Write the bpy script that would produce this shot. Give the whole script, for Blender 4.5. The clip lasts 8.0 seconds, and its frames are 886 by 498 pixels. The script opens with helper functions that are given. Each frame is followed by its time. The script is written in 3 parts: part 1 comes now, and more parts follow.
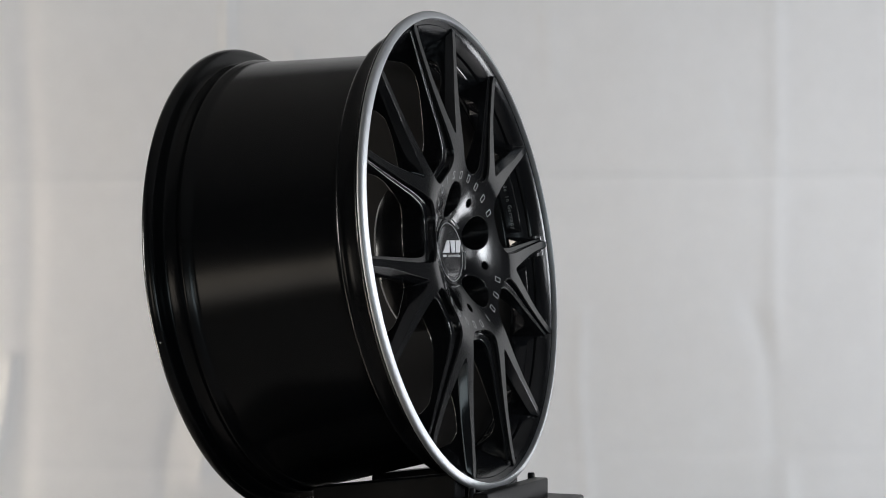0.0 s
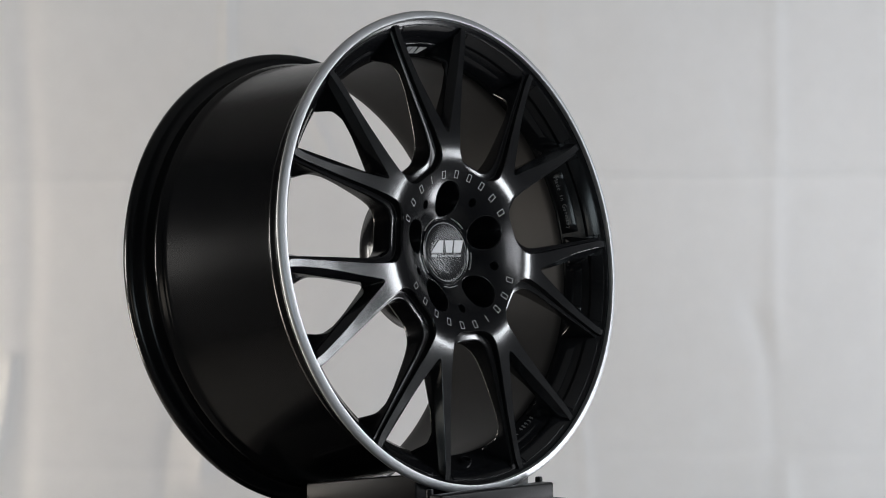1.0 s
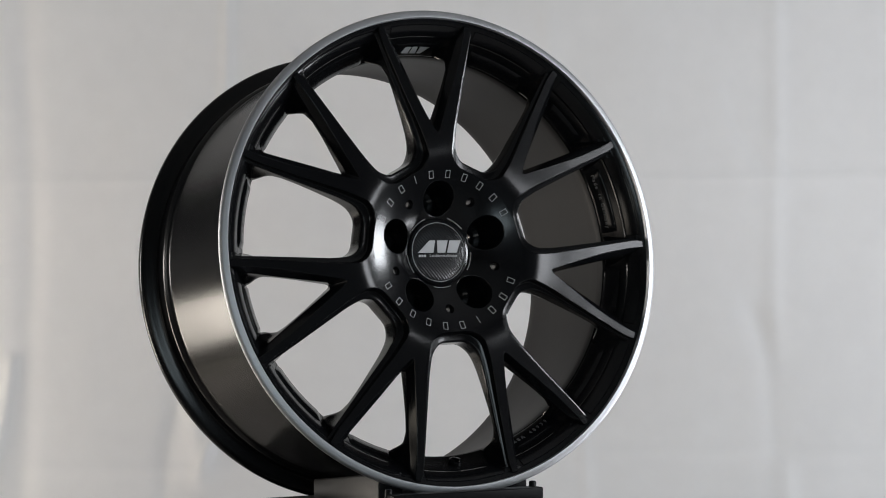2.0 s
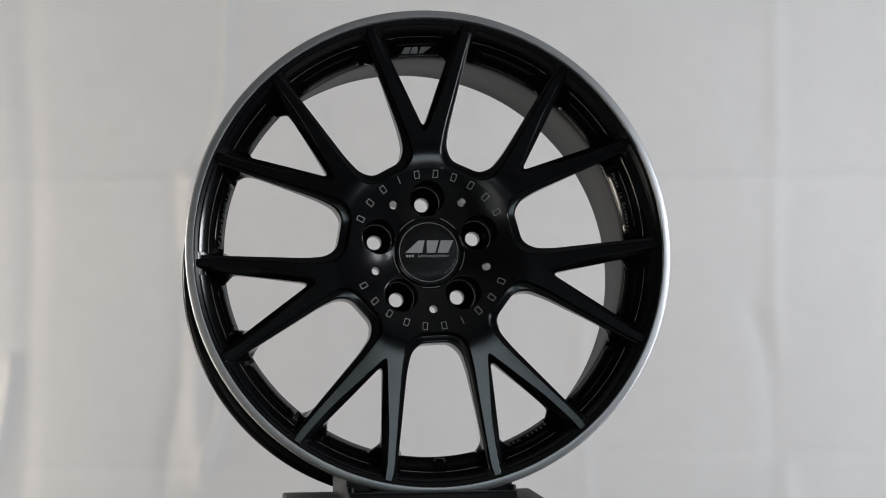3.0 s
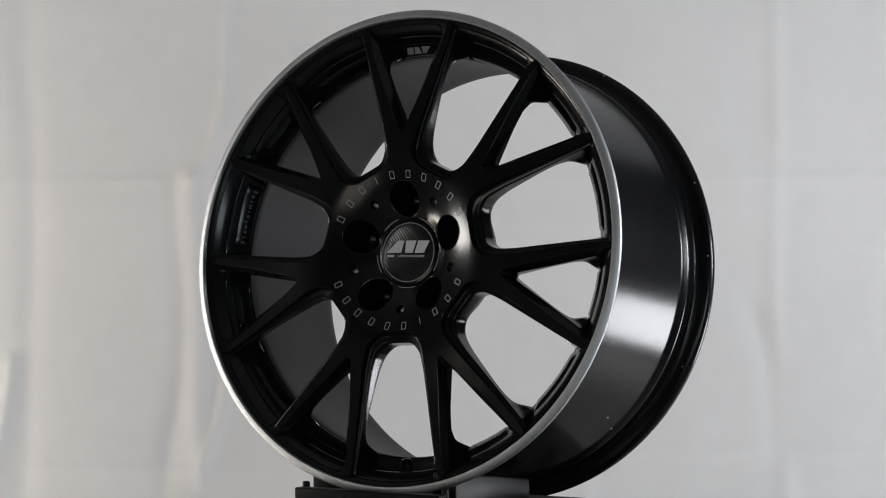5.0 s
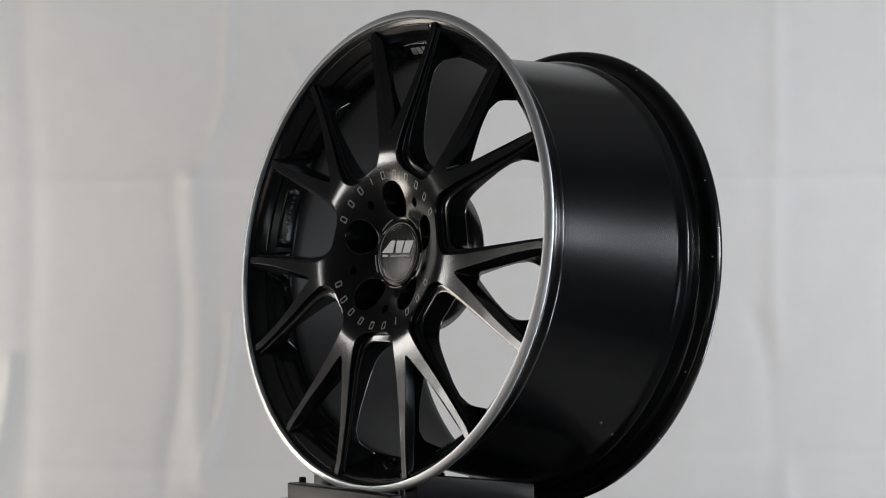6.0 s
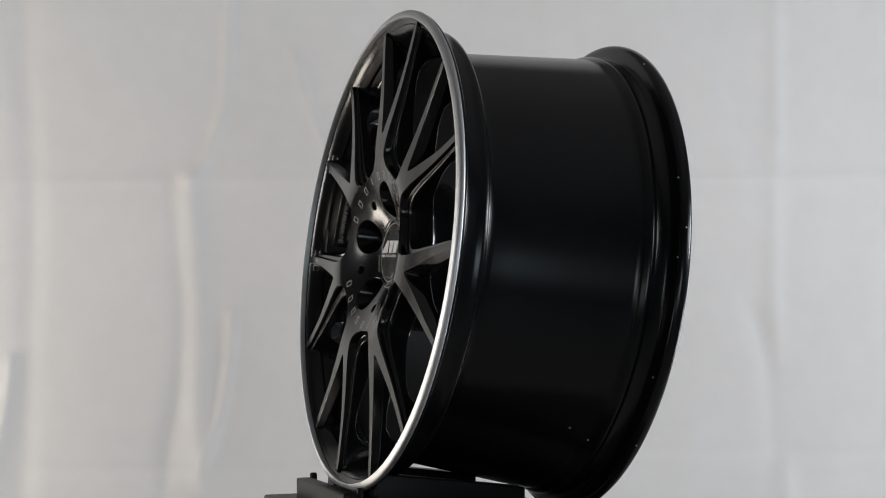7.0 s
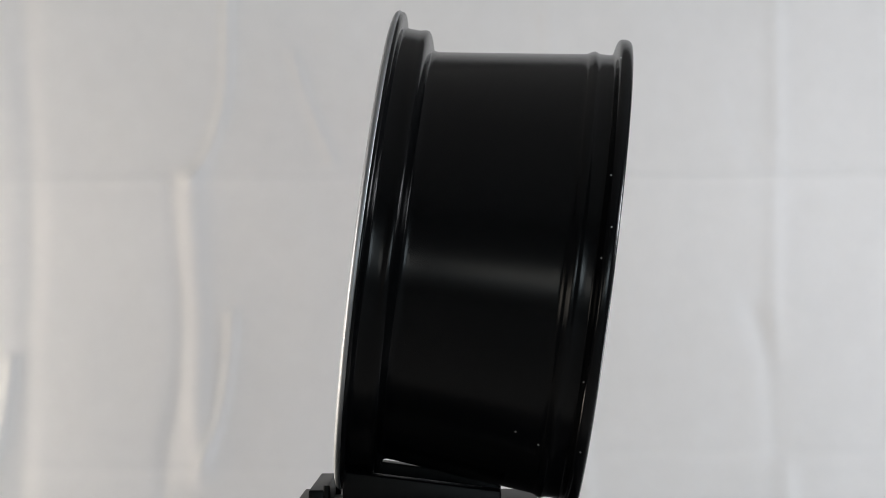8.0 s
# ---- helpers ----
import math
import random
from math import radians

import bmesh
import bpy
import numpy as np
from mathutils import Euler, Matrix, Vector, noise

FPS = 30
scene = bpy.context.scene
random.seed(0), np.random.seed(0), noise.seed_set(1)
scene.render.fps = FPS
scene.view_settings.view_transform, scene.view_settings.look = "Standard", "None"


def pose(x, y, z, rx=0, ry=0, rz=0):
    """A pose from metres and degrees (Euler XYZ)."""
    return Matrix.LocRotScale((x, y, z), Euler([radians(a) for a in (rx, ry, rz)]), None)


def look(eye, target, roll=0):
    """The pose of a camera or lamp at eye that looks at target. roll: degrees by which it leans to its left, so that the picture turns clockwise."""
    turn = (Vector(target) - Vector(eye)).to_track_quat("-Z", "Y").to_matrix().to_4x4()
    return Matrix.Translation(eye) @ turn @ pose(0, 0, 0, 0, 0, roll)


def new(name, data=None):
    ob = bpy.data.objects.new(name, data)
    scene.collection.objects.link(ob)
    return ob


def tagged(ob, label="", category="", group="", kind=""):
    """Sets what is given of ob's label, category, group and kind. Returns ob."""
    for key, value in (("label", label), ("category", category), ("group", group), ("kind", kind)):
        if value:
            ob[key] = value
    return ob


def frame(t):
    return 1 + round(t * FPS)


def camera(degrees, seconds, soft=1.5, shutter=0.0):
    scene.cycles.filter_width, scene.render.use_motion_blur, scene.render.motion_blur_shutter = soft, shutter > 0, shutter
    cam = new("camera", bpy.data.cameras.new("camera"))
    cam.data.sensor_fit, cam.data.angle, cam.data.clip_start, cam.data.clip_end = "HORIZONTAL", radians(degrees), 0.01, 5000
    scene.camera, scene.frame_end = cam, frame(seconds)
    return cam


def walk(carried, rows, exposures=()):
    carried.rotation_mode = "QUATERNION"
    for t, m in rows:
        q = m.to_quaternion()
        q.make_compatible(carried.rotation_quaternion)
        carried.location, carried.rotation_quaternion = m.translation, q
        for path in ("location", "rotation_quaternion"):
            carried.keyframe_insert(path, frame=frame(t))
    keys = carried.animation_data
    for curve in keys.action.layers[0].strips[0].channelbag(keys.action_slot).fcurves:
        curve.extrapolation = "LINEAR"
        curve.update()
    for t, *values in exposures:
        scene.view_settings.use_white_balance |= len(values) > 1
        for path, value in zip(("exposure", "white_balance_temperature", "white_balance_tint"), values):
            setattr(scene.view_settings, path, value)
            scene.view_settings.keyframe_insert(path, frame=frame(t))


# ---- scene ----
from mathutils.geometry import delaunay_2d_cdt

# ---------------------------------------------------------------- camera
ZC = 1.12                      # height of the wheel's centre over the floor
cam = camera(22.03, 8.0, soft=1.0)
EYE = pose(0.0, -2.6048, ZC + 0.0076, 90 - 0.160, 0.223, -0.590)
walk(cam, [(0.0, EYE), (8.0, EYE)],
     exposures=[(0.0, -0.06), (3.5, -0.11), (6.0, -0.10), (7.0, -0.08), (7.5, -0.02), (8.0, 0.04)])

# the turntable's turn, in degrees, over the seconds
TURN = [(0.0, 66.1), (0.5, 57.0), (1.0, 45.9), (1.5, 36.5), (3.0, 7.0), (3.5, -1.9), (4.0, -11.5),
        (4.5, -20.8), (6.0, -50.3), (6.5, -60.7), (7.0, -70.9), (7.5, -81.1), (8.0, -91.9)]

# ---------------------------------------------------------------- light
world = bpy.data.worlds.new("world")
scene.world = world
world.use_nodes = True
wn = world.node_tree.nodes
sky = wn.new("ShaderNodeTexSky")
sky.sky_type, sky.sun_disc = "NISHITA", False
sky.sun_elevation, sky.sun_rotation = radians(35), radians(200)
wn["Background"].inputs["Strength"].default_value = 0.1
world.node_tree.links.new(sky.outputs[0], wn["Background"].inputs["Color"])


def window_light(name, x, y, z, width, height, watts, colour, toward):
    lamp = bpy.data.lights.new(name, "AREA")
    lamp.shape, lamp.size, lamp.size_y = "RECTANGLE", width, height
    lamp.energy, lamp.color = watts, colour
    ob = new(name, lamp)
    ob.matrix_world = look((x, y, z), Vector((x, y, z)) + Vector(toward))
    return ob


ROOM_X, ROOM_S, ROOM_N, ROOM_H = 2.10, -3.60, 1.75, 2.70
# windows, all out of view: wall, middle along the wall, middle height, width, height, watts, colour
WINDOWS = [("east", -0.14, 1.44, 0.42, 0.44, 25.5, (0.91, 0.95, 1.0)),
           ("east", -1.00, 1.62, 0.50, 0.46, 9, (0.93, 0.95, 1.0)),
           ("west", 0.20, 1.24, 0.42, 0.40, 15.5, (1.0, 0.965, 0.92)),
           ("south", 1.05, 1.06, 1.30, 0.70, 13, (0.72, 0.89, 1.0)),
           ("south", -0.45, 0.94, 0.95, 0.50, 2.4, (0.72, 0.89, 1.0)),
           # reflected source, lowered and warmed to fill the cloth's left side
           ("west", -2.45, 0.80, 1.30, 0.70, 5.5, (1.0, 0.94, 0.87)),
           # two low openings added as fill, to brighten the cloth's lower edges
           ("east", 0.72, 0.42, 0.60, 0.56, 20, (0.93, 0.95, 1.0)),
           ("west", 0.74, 0.46, 0.58, 0.60, 20.5, (1.0, 0.91, 0.80))]
for wall, mid, high, wide, tall, watts, tone in WINDOWS:
    if wall == "south":
        window_light("daylight_and_fill", mid, ROOM_S - 0.03, high, wide, tall, watts, tone, (0, 1, 0))
    else:
        side = 1 if wall == "east" else -1
        window_light("daylight_and_fill", side * (ROOM_X + 0.03), mid, high, wide, tall, watts, tone, (-side, 0, 0))


# ---------------------------------------------------------------- materials
def material(name, colour, rough=0.5, metal=0.0, spread=0.15, grain=60.0, bump=0.0, bump_scale=300.0, coat=0.0,
             rough_spread=0.08, aniso=0.0, spec=0.5):
    mat = bpy.data.materials.new(name)
    mat.use_nodes = True
    nt = mat.node_tree
    n, link = nt.nodes, nt.links.new
    b = n["Principled BSDF"]
    b.inputs["Metallic"].default_value = metal
    b.inputs["Coat Weight"].default_value = coat
    b.inputs["Coat Roughness"].default_value = 0.12
    b.inputs["Specular IOR Level"].default_value = spec
    co = n.new("ShaderNodeTexCoord")
    big, fine = n.new("ShaderNodeTexNoise"), n.new("ShaderNodeTexNoise")
    big.inputs["Scale"].default_value, fine.inputs["Scale"].default_value = grain * 0.12, grain
    big.inputs["Detail"].default_value, fine.inputs["Detail"].default_value = 4, 6
    link(co.outputs["Object"], big.inputs["Vector"])
    link(co.outputs["Object"], fine.inputs["Vector"])
    add = n.new("ShaderNodeMath")
    add.operation = "ADD"
    link(big.outputs[0], add.inputs[0])
    link(fine.outputs[0], add.inputs[1])
    ramp = n.new("ShaderNodeMapRange")
    ramp.inputs[1].default_value, ramp.inputs[2].default_value = 0.6, 1.4
    ramp.inputs[3].default_value, ramp.inputs[4].default_value = 1 - spread, 1 + spread
    link(add.outputs[0], ramp.inputs[0])
    mul = n.new("ShaderNodeVectorMath")
    mul.operation = "SCALE"
    mul.inputs[0].default_value = colour
    link(ramp.outputs[0], mul.inputs["Scale"])
    link(mul.outputs[0], b.inputs["Base Color"])
    rr = n.new("ShaderNodeMapRange")
    rr.inputs[1].default_value, rr.inputs[2].default_value = 0.3, 0.7
    rr.inputs[3].default_value, rr.inputs[4].default_value = rough * (1 - rough_spread), rough * (1 + rough_spread)
    link(big.outputs[0], rr.inputs[0])
    link(rr.outputs[0], b.inputs["Roughness"])
    if bump:
        t = n.new("ShaderNodeTexNoise")
        t.inputs["Scale"].default_value, t.inputs["Detail"].default_value = bump_scale, 3
        link(co.outputs["Object"], t.inputs["Vector"])
        bp = n.new("ShaderNodeBump")
        bp.inputs["Strength"].default_value, bp.inputs["Distance"].default_value = bump, 0.001
        link(t.outputs[0], bp.inputs["Height"])
        link(bp.outputs[0], b.inputs["Normal"])
    if aniso:
        b.inputs["Anisotropic"].default_value = aniso
        tan = n.new("ShaderNodeTangent")
        tan.direction_type, tan.axis = "RADIAL", "Z"
        link(tan.outputs[0], b.inputs["Tangent"])
    return mat


def carbon_material():
    mat = material("carbon_weave", (0.012, 0.012, 0.013), 0.21, spread=0.1, coat=0.05, spec=0.22)
    nt = mat.node_tree
    n, link = nt.nodes, nt.links.new
    co = n.new("ShaderNodeTexCoord")
    mp = n.new("ShaderNodeMapping")
    mp.inputs["Rotation"].default_value = (0, 0, radians(-40))
    link(co.outputs["Object"], mp.inputs["Vector"])
    wv = n.new("ShaderNodeTexWave")
    wv.inputs["Scale"].default_value, wv.inputs["Distortion"].default_value = 105, 0.4
    link(mp.outputs[0], wv.inputs["Vector"])
    bp = n.new("ShaderNodeBump")
    bp.inputs["Strength"].default_value, bp.inputs["Distance"].default_value = 0.6, 0.0006
    link(wv.outputs[0], bp.inputs["Height"])
    link(bp.outputs[0], n["Principled BSDF"].inputs["Normal"])
    return mat


BLACK = material("satin_black_paint", (0.0042, 0.0045, 0.0052), 0.17, spec=0.32, spread=0.2, grain=90, bump=0.015, bump_scale=900)
BARREL = material("satin_black_barrel", (0.0042, 0.0045, 0.0052), 0.21, spec=0.27, spread=0.2, grain=60, bump=0.025, bump_scale=700)
INSIDE = material("matt_black_barrel_inside", (0.006, 0.006, 0.0063), 0.5, spec=0.16, spread=0.25, grain=40, bump=0.05, bump_scale=500)
SILVER = material("machined_aluminium", (0.50, 0.51, 0.525), 0.50, metal=1.0, spread=0.05, grain=120)
ENGRAVED_GLINT = material("engraving_and_glint_grey", (0.37, 0.37, 0.37), 0.5, metal=0.0, spread=0.1)
# letters are black like the rim; this grey holds their reflected sheen
CAST = material("cast_letter_sheen", (0.12, 0.12, 0.12), 0.36, spread=0.1)
CHROME = material("silver_badge", (0.52, 0.52, 0.53), 0.5, metal=0.0, spread=0.03, spec=0.3)
CARBON = carbon_material()
STAND = material("black_plastic_stand", (0.004, 0.004, 0.0044), 0.40, spec=0.14, spread=0.25, grain=40, bump=0.15, bump_scale=500)
SLAB = material("dark_grey_board", (0.050, 0.047, 0.045), 0.6, spread=0.25, grain=30, bump=0.2, bump_scale=300)
CLOTH = material("white_cotton_cloth", (0.83, 0.815, 0.81), 0.9, spread=0.025, grain=25, bump=0.25, bump_scale=1500, spec=0.2)
CEILING = material("grey_ceiling_paint", (0.27, 0.267, 0.264), 0.9, spread=0.04, grain=8)
PLASTER = material("dark_grey_plaster", (0.10, 0.10, 0.10), 0.9, spread=0.08, grain=8, bump=0.2, bump_scale=120)
WOODFLOOR = material("pale_wood_floor", (0.31, 0.295, 0.275), 0.5, spread=0.3, grain=6)
FRAMEWHITE = material("white_window_paint", (0.75, 0.75, 0.73), 0.4, spread=0.04)
DUST = material("white_dust", (0.8, 0.8, 0.8), 0.9)


# ---------------------------------------------------------------- mesh tools
def mesh_from(name, verts, faces, mat, smooth=True, crease=()):
    """crease: face numbers at which a new surface begins, with a sharp edge between the two."""
    me = bpy.data.meshes.new(name)
    me.from_pydata([tuple(v) for v in verts], [], [tuple(f) for f in faces])
    if crease:
        me.polygons.foreach_set("material_index", [sum(i >= c for c in crease) for i in range(len(faces))])
    bm = bmesh.new()
    bm.from_mesh(me)
    bmesh.ops.remove_doubles(bm, verts=bm.verts, dist=1e-6)
    bmesh.ops.recalc_face_normals(bm, faces=bm.faces)
    for f in bm.faces:
        f.smooth = smooth
    for e in bm.edges:
        if len(e.link_faces) == 2 and e.link_faces[0].material_index != e.link_faces[1].material_index:
            e.smooth = False
    for f in bm.faces:
        f.material_index = 0
    bm.to_mesh(me)
    bm.free()
    me.materials.append(mat)
    return me


def part(name, me, parent, m=None, label=""):
    ob = new(name, me)
    ob.parent = parent
    ob.matrix_basis = m if m is not None else Matrix()
    return tagged(ob, label)


def box_mesh(name, x0, x1, y0, y1, z0, z1, mat, bevel=0.0, slope=0.0):
    """A bevelled box; slope: how far the top falls per metre along y."""
    bm = bmesh.new()
    bmesh.ops.create_cube(bm, size=1)
    for v in bm.verts:
        top = v.co.z > 0
        v.co = Vector((x0 if v.co.x < 0 else x1, y0 if v.co.y < 0 else y1, z1 if top else z0))
        if top:
            v.co.z -= slope * (v.co.y - y0)
    if bevel:
        bmesh.ops.bevel(bm, geom=bm.edges[:], offset=bevel, segments=3, profile=0.5, affect="EDGES")
    for f in bm.faces:
        f.smooth = bevel > 0
    me = bpy.data.meshes.new(name)
    bm.to_mesh(me)
    bm.free()
    if bevel:
        me.set_sharp_from_angle(angle=radians(40))
    me.materials.append(mat)
    return me


def lathe(name, profile, mat, steps=256, closed=True, sharp=35):
    """Turns a profile of (radius, along) round the z axis."""
    verts, faces, k = [], [], len(profile)
    for i in range(steps):
        a = 2 * math.pi * i / steps
        for r, w in profile:
            verts.append((r * math.sin(a), r * math.cos(a), w))
    for i in range(steps):
        j = (i + 1) % steps
        for p in range(k if closed else k - 1):
            q = (p + 1) % k
            faces.append((i * k + p, i * k + q, j * k + q, j * k + p))
    me = mesh_from(name, verts, faces, mat)
    me.set_sharp_from_angle(angle=radians(sharp))
    return me


def smooth_line(points, per=4):
    """A finer line through the given points, with gentle corners (Catmull-Rom)."""
    out, n = [], len(points)
    for i in range(n - 1):
        p0, p1, p2, p3 = (Vector(points[max(0, min(n - 1, i + d))]) for d in (-1, 0, 1, 2))
        for j in range(per):
            t = j / per
            out.append(0.5 * ((2 * p1) + (p2 - p0) * t + (2 * p0 - 5 * p1 + 4 * p2 - p3) * t * t
                              + (3 * p1 - p0 - 3 * p2 + p3) * t ** 3))
    out.append(Vector(points[-1]))
    return [(v.x, v.y) for v in out]


def text_mesh(name, words, size, depth, mat):
    cu = bpy.data.curves.new(name, "FONT")
    cu.body, cu.size, cu.extrude = words, size, depth
    cu.align_x, cu.align_y, cu.resolution_u = "CENTER", "CENTER", 3
    ob = new("lettering_tmp", cu)
    me = bpy.data.meshes.new_from_object(ob.evaluated_get(bpy.context.evaluated_depsgraph_get()))
    me.name = name
    bpy.data.objects.remove(ob)
    me.materials.clear()
    me.materials.append(mat)
    return me


def polar(r, degrees):
    return (r * math.sin(radians(degrees)), r * math.cos(radians(degrees)))


# ---------------------------------------------------------------- wheel: shape of the face
TILT = 7.35                                     # the face leans back by this
SEAT = pose(0.0061, -0.0594, 0, 90 - TILT, 0, 0)  # wheel axes (right, up, out) on the turntable
SPIN = -2.05                                    # the first spoke pair's angle, clockwise from the top
STEP = 360 / 7
HUB_R = 0.0925
TOP = smooth_line([(0.030, -0.0275), (0.036, -0.0262), (0.043, -0.0222), (0.052, -0.0165), (0.062, -0.0112),
                   (0.075, -0.0058), (0.086, -0.0020), (0.095, 0.0007), (0.104, 0.0027), (0.113, 0.0036), (0.125, 0.0032),
                   (0.140, 0.0019), (0.160, -0.0001), (0.180, -0.0018), (0.200, -0.0032), (0.240, -0.0050), (0.264, -0.0056)], 6)
TOP_R, TOP_W = np.array([p[0] for p in TOP]), np.array([p[1] for p in TOP])


def top(r):
    return float(np.interp(r, TOP_R, TOP_W))


def back(r):
    return float(np.interp(r, (0.10, 0.13, 0.16, 0.19, 0.21, 0.222, 0.2315), (-0.037, -0.027, -0.0215, -0.0170, -0.0175, -0.026, -0.046)))


def ledge(r):
    """How far below the front the shoulder along a spoke's side lies."""
    return float(np.interp(r, (0.09, 0.12, 0.15, 0.19, 0.23), (0.012, 0.0100, 0.0078, 0.006, 0.005)))


def rounded(points, radii, per=6, fine=9):
    """An open line through the points, its inner corners rounded, always with the same number of points."""
    out, last = [], Vector(points[0])
    for i in range(1, len(points)):
        p = Vector(points[i])
        if i == len(points) - 1:
            a = p
            arc = [p]
        else:
            d0, d1 = (Vector(points[i - 1]) - p), (Vector(points[i + 1]) - p)
            l = min(radii[i], 0.45 * d0.length, 0.45 * d1.length)
            a, c = p + d0.normalized() * l, p + d1.normalized() * l
            arc = [(1 - t) ** 2 * a + 2 * t * (1 - t) * p + t * t * c for t in (j / (per - 1) for j in range(per))]
        out += [last.lerp(a, j / fine) for j in range(fine)]
        out += arc[:-1] if len(arc) > 1 else arc
        last = arc[-1]
    return out


def window_point(lat, rad):
    """A point by its distance from the middle line of the wide opening beside a spoke pair."""
    a = radians(STEP / 2)
    return (rad * math.sin(a) - lat * math.cos(a), rad * math.cos(a) + lat * math.sin(a))


def outline(s, flare):
    """The edge of one spoke pair, from the middle of one wide opening to the next; s: 0 front, 1 back; flare: into the rim."""
    def mix(f, b):
        return (f[0] + (b[0] - f[0]) * s, f[1] + (b[1] - f[1]) * s)

    def to_rim(f, b, deep):
        m = mix(f, b)
        return (m[0] + (deep[0] - m[0]) * flare, m[1] + (deep[1] - m[1]) * flare)
    right = [
        (mix((0, 0.1305), (0, 0.1410)), 0.008),
        (mix((0.0345, 0.206), (0.0320, 0.2205)), 0.016),
        (to_rim((0.0466, 0.2400), (0.0395, 0.2390), (0.0262, 0.2292)), 0.004),
        (to_rim(polar(0.2632, 11.30), polar(0.2632, 10.6), polar(0.2632, 6.3)), 0),
        (to_rim(polar(0.2632, 12.95), polar(0.2632, 14.2), polar(0.2632, 15.9)), 0),
        (to_rim(window_point(0.0545, 0.2450), window_point(0.0500, 0.2400), polar(0.2315, 15.6)), 0.004),
        (mix(window_point(0.0525, 0.232), window_point(0.0462, 0.2165)), 0.018),
        (mix(window_point(0.0396, 0.1300), window_point(0.0335, 0.1360)), 0.012),
        (mix(window_point(0.0335, 0.1035), window_point(0.0278, 0.1158)), 0.008),
        (mix(window_point(0.0195, 0.0940), window_point(0.0170, 0.1048)), 0.008),
        (mix(window_point(0, 0.0940), window_point(0, 0.1048)), 0),
    ]
    left = [((-p[0], p[1]), r) for p, r in reversed(right[1:])]
    line = left + right
    return rounded([p for p, _ in line], [r for _, r in line])


def sheet(loops, inner, height):
    """A curved sheet over the plane: loops bound it and cut holes, inner points refine it."""
    pts, edges = [], []
    for loop in loops:
        n, m = len(pts), len(loop)
        pts += [Vector(p) for p in loop]
        edges += [(n + i, n + (i + 1) % m) for i in range(m)]
    pts += [Vector(p) for p in inner]
    vs, _, fs, *_ = delaunay_2d_cdt(pts, edges, [], 0, 1e-7)
    keep = []
    for f in fs:
        c = sum((vs[i] for i in f), Vector((0, 0))) / len(f)
        if inside(c, loops[0]) and not any(inside(c, l) for l in loops[1:]):
            keep.append(list(f))
    return [(v.x, v.y, height(v.length)) for v in vs], keep


def inside(p, loop):
    n, x, y, hit = len(loop), p[0], p[1], False
    for i in range(n):
        (x0, y0), (x1, y1) = loop[i], loop[(i + 1) % n]
        if (y0 > y) != (y1 > y) and x < (x1 - x0) * (y - y0) / (y1 - y0) + x0:
            hit = not hit
    return hit


def clear_of(p, loop, gap):
    return min((p[0] - q[0]) ** 2 + (p[1] - q[1]) ** 2 for q in loop) > gap * gap


def grid_points(x0, x1, y0, y1, step):
    out, row, y = [], 0, y0
    while y < y1:
        x = x0 + (step / 2 if row % 2 else 0)
        while x < x1:
            out.append((x, y))
            x += step
        y += step * 0.866
        row += 1
    return out


def spoke_mesh():
    """One pair of spokes in Y shape, from the hub's edge to the rim."""
    # how far out from the front edge towards the back edge, how far down to the shoulder, and on to the back
    levels = [(-0.12, 0, 0), (-0.09, 0.03, 0), (-0.045, 0.09, 0), (0.0, 0.20, 0), (0.03, 0.35, 0), (0.10, 0.74, 0), (0.14, 0.82, 0),
              (0.22, 0.86, 0), (0.70, 0.93, 0), (0.82, 0.96, 0), (0.89, 1, 0.01), (0.925, 1, 0.08), (0.945, 1, 0.22), (0.965, 1, 0.45),
              (0.98, 1, 0.70), (1.0, 1, 0.90), (0.985, 1, 0.97), (0.94, 1, 1)]
    rings = []
    for s, u, q in levels:
        ring = []
        line = outline(s, float(np.interp(q, (0.08, 0.22, 0.45, 0.7, 0.9), (0, 0.12, 0.42, 0.8, 1))))
        soft = 0.92 * min(1, max(s, 0) / 0.89) + 0.08 * min(1, u * 5) if q == 0 else 1
        for j, p in enumerate(line):
            r = p.length
            between = 7 / 20 < j / len(line) < 13 / 20          # the side towards the narrow opening has no step
            w = (top(r) - ledge(r) * (1.35 * soft if between else u)) * (1 - q) + back(r) * q
            p = p * min(1, float(np.interp(-w, (0.004, 0.012, 0.03, 0.042, 0.048, 0.07), (0.2632, 0.2545, 0.2440, 0.2360, 0.2320, 0.2316))) / r)
            ring.append((p.x, p.y, w))
        rings.append(ring)
    verts, faces = [], []
    n = len(rings[0])
    for ring in rings:
        verts += ring
    for k in range(len(rings) - 1):
        for i in range(n - 1):
            a = k * n + i
            faces.append((a, a + 1, a + n + 1, a + n))
    # front sheet, closed along the hub's edge
    edge = [Vector(p[:2]) for p in rings[0]]
    hub_arc = [polar(HUB_R, a) for a in np.linspace(STEP / 2, -STEP / 2, 13)]
    loop = [tuple(p) for p in edge] + hub_arc
    inner = [p for p in grid_points(-0.07, 0.07, 0.08, 0.265, 0.0032) if inside(p, loop) and clear_of(p, loop, 0.0016)]
    vs, fs = sheet([loop], inner, top)
    marks = [len(faces), len(faces) + len(fs)]
    k = len(verts)
    verts += vs
    faces += [[k + i for i in f] for f in fs]
    # back sheet
    edge = [tuple(p[:2]) for p in rings[-1]]
    loop = edge + [polar(0.085, a) for a in np.linspace(STEP / 2, -STEP / 2, 9)]
    vs, fs = sheet([loop], [], back)
    k = len(verts)
    verts += vs
    faces += [[k + i for i in f] for f in fs]
    return mesh_from("y_spoke", verts, faces, BLACK, crease=marks)


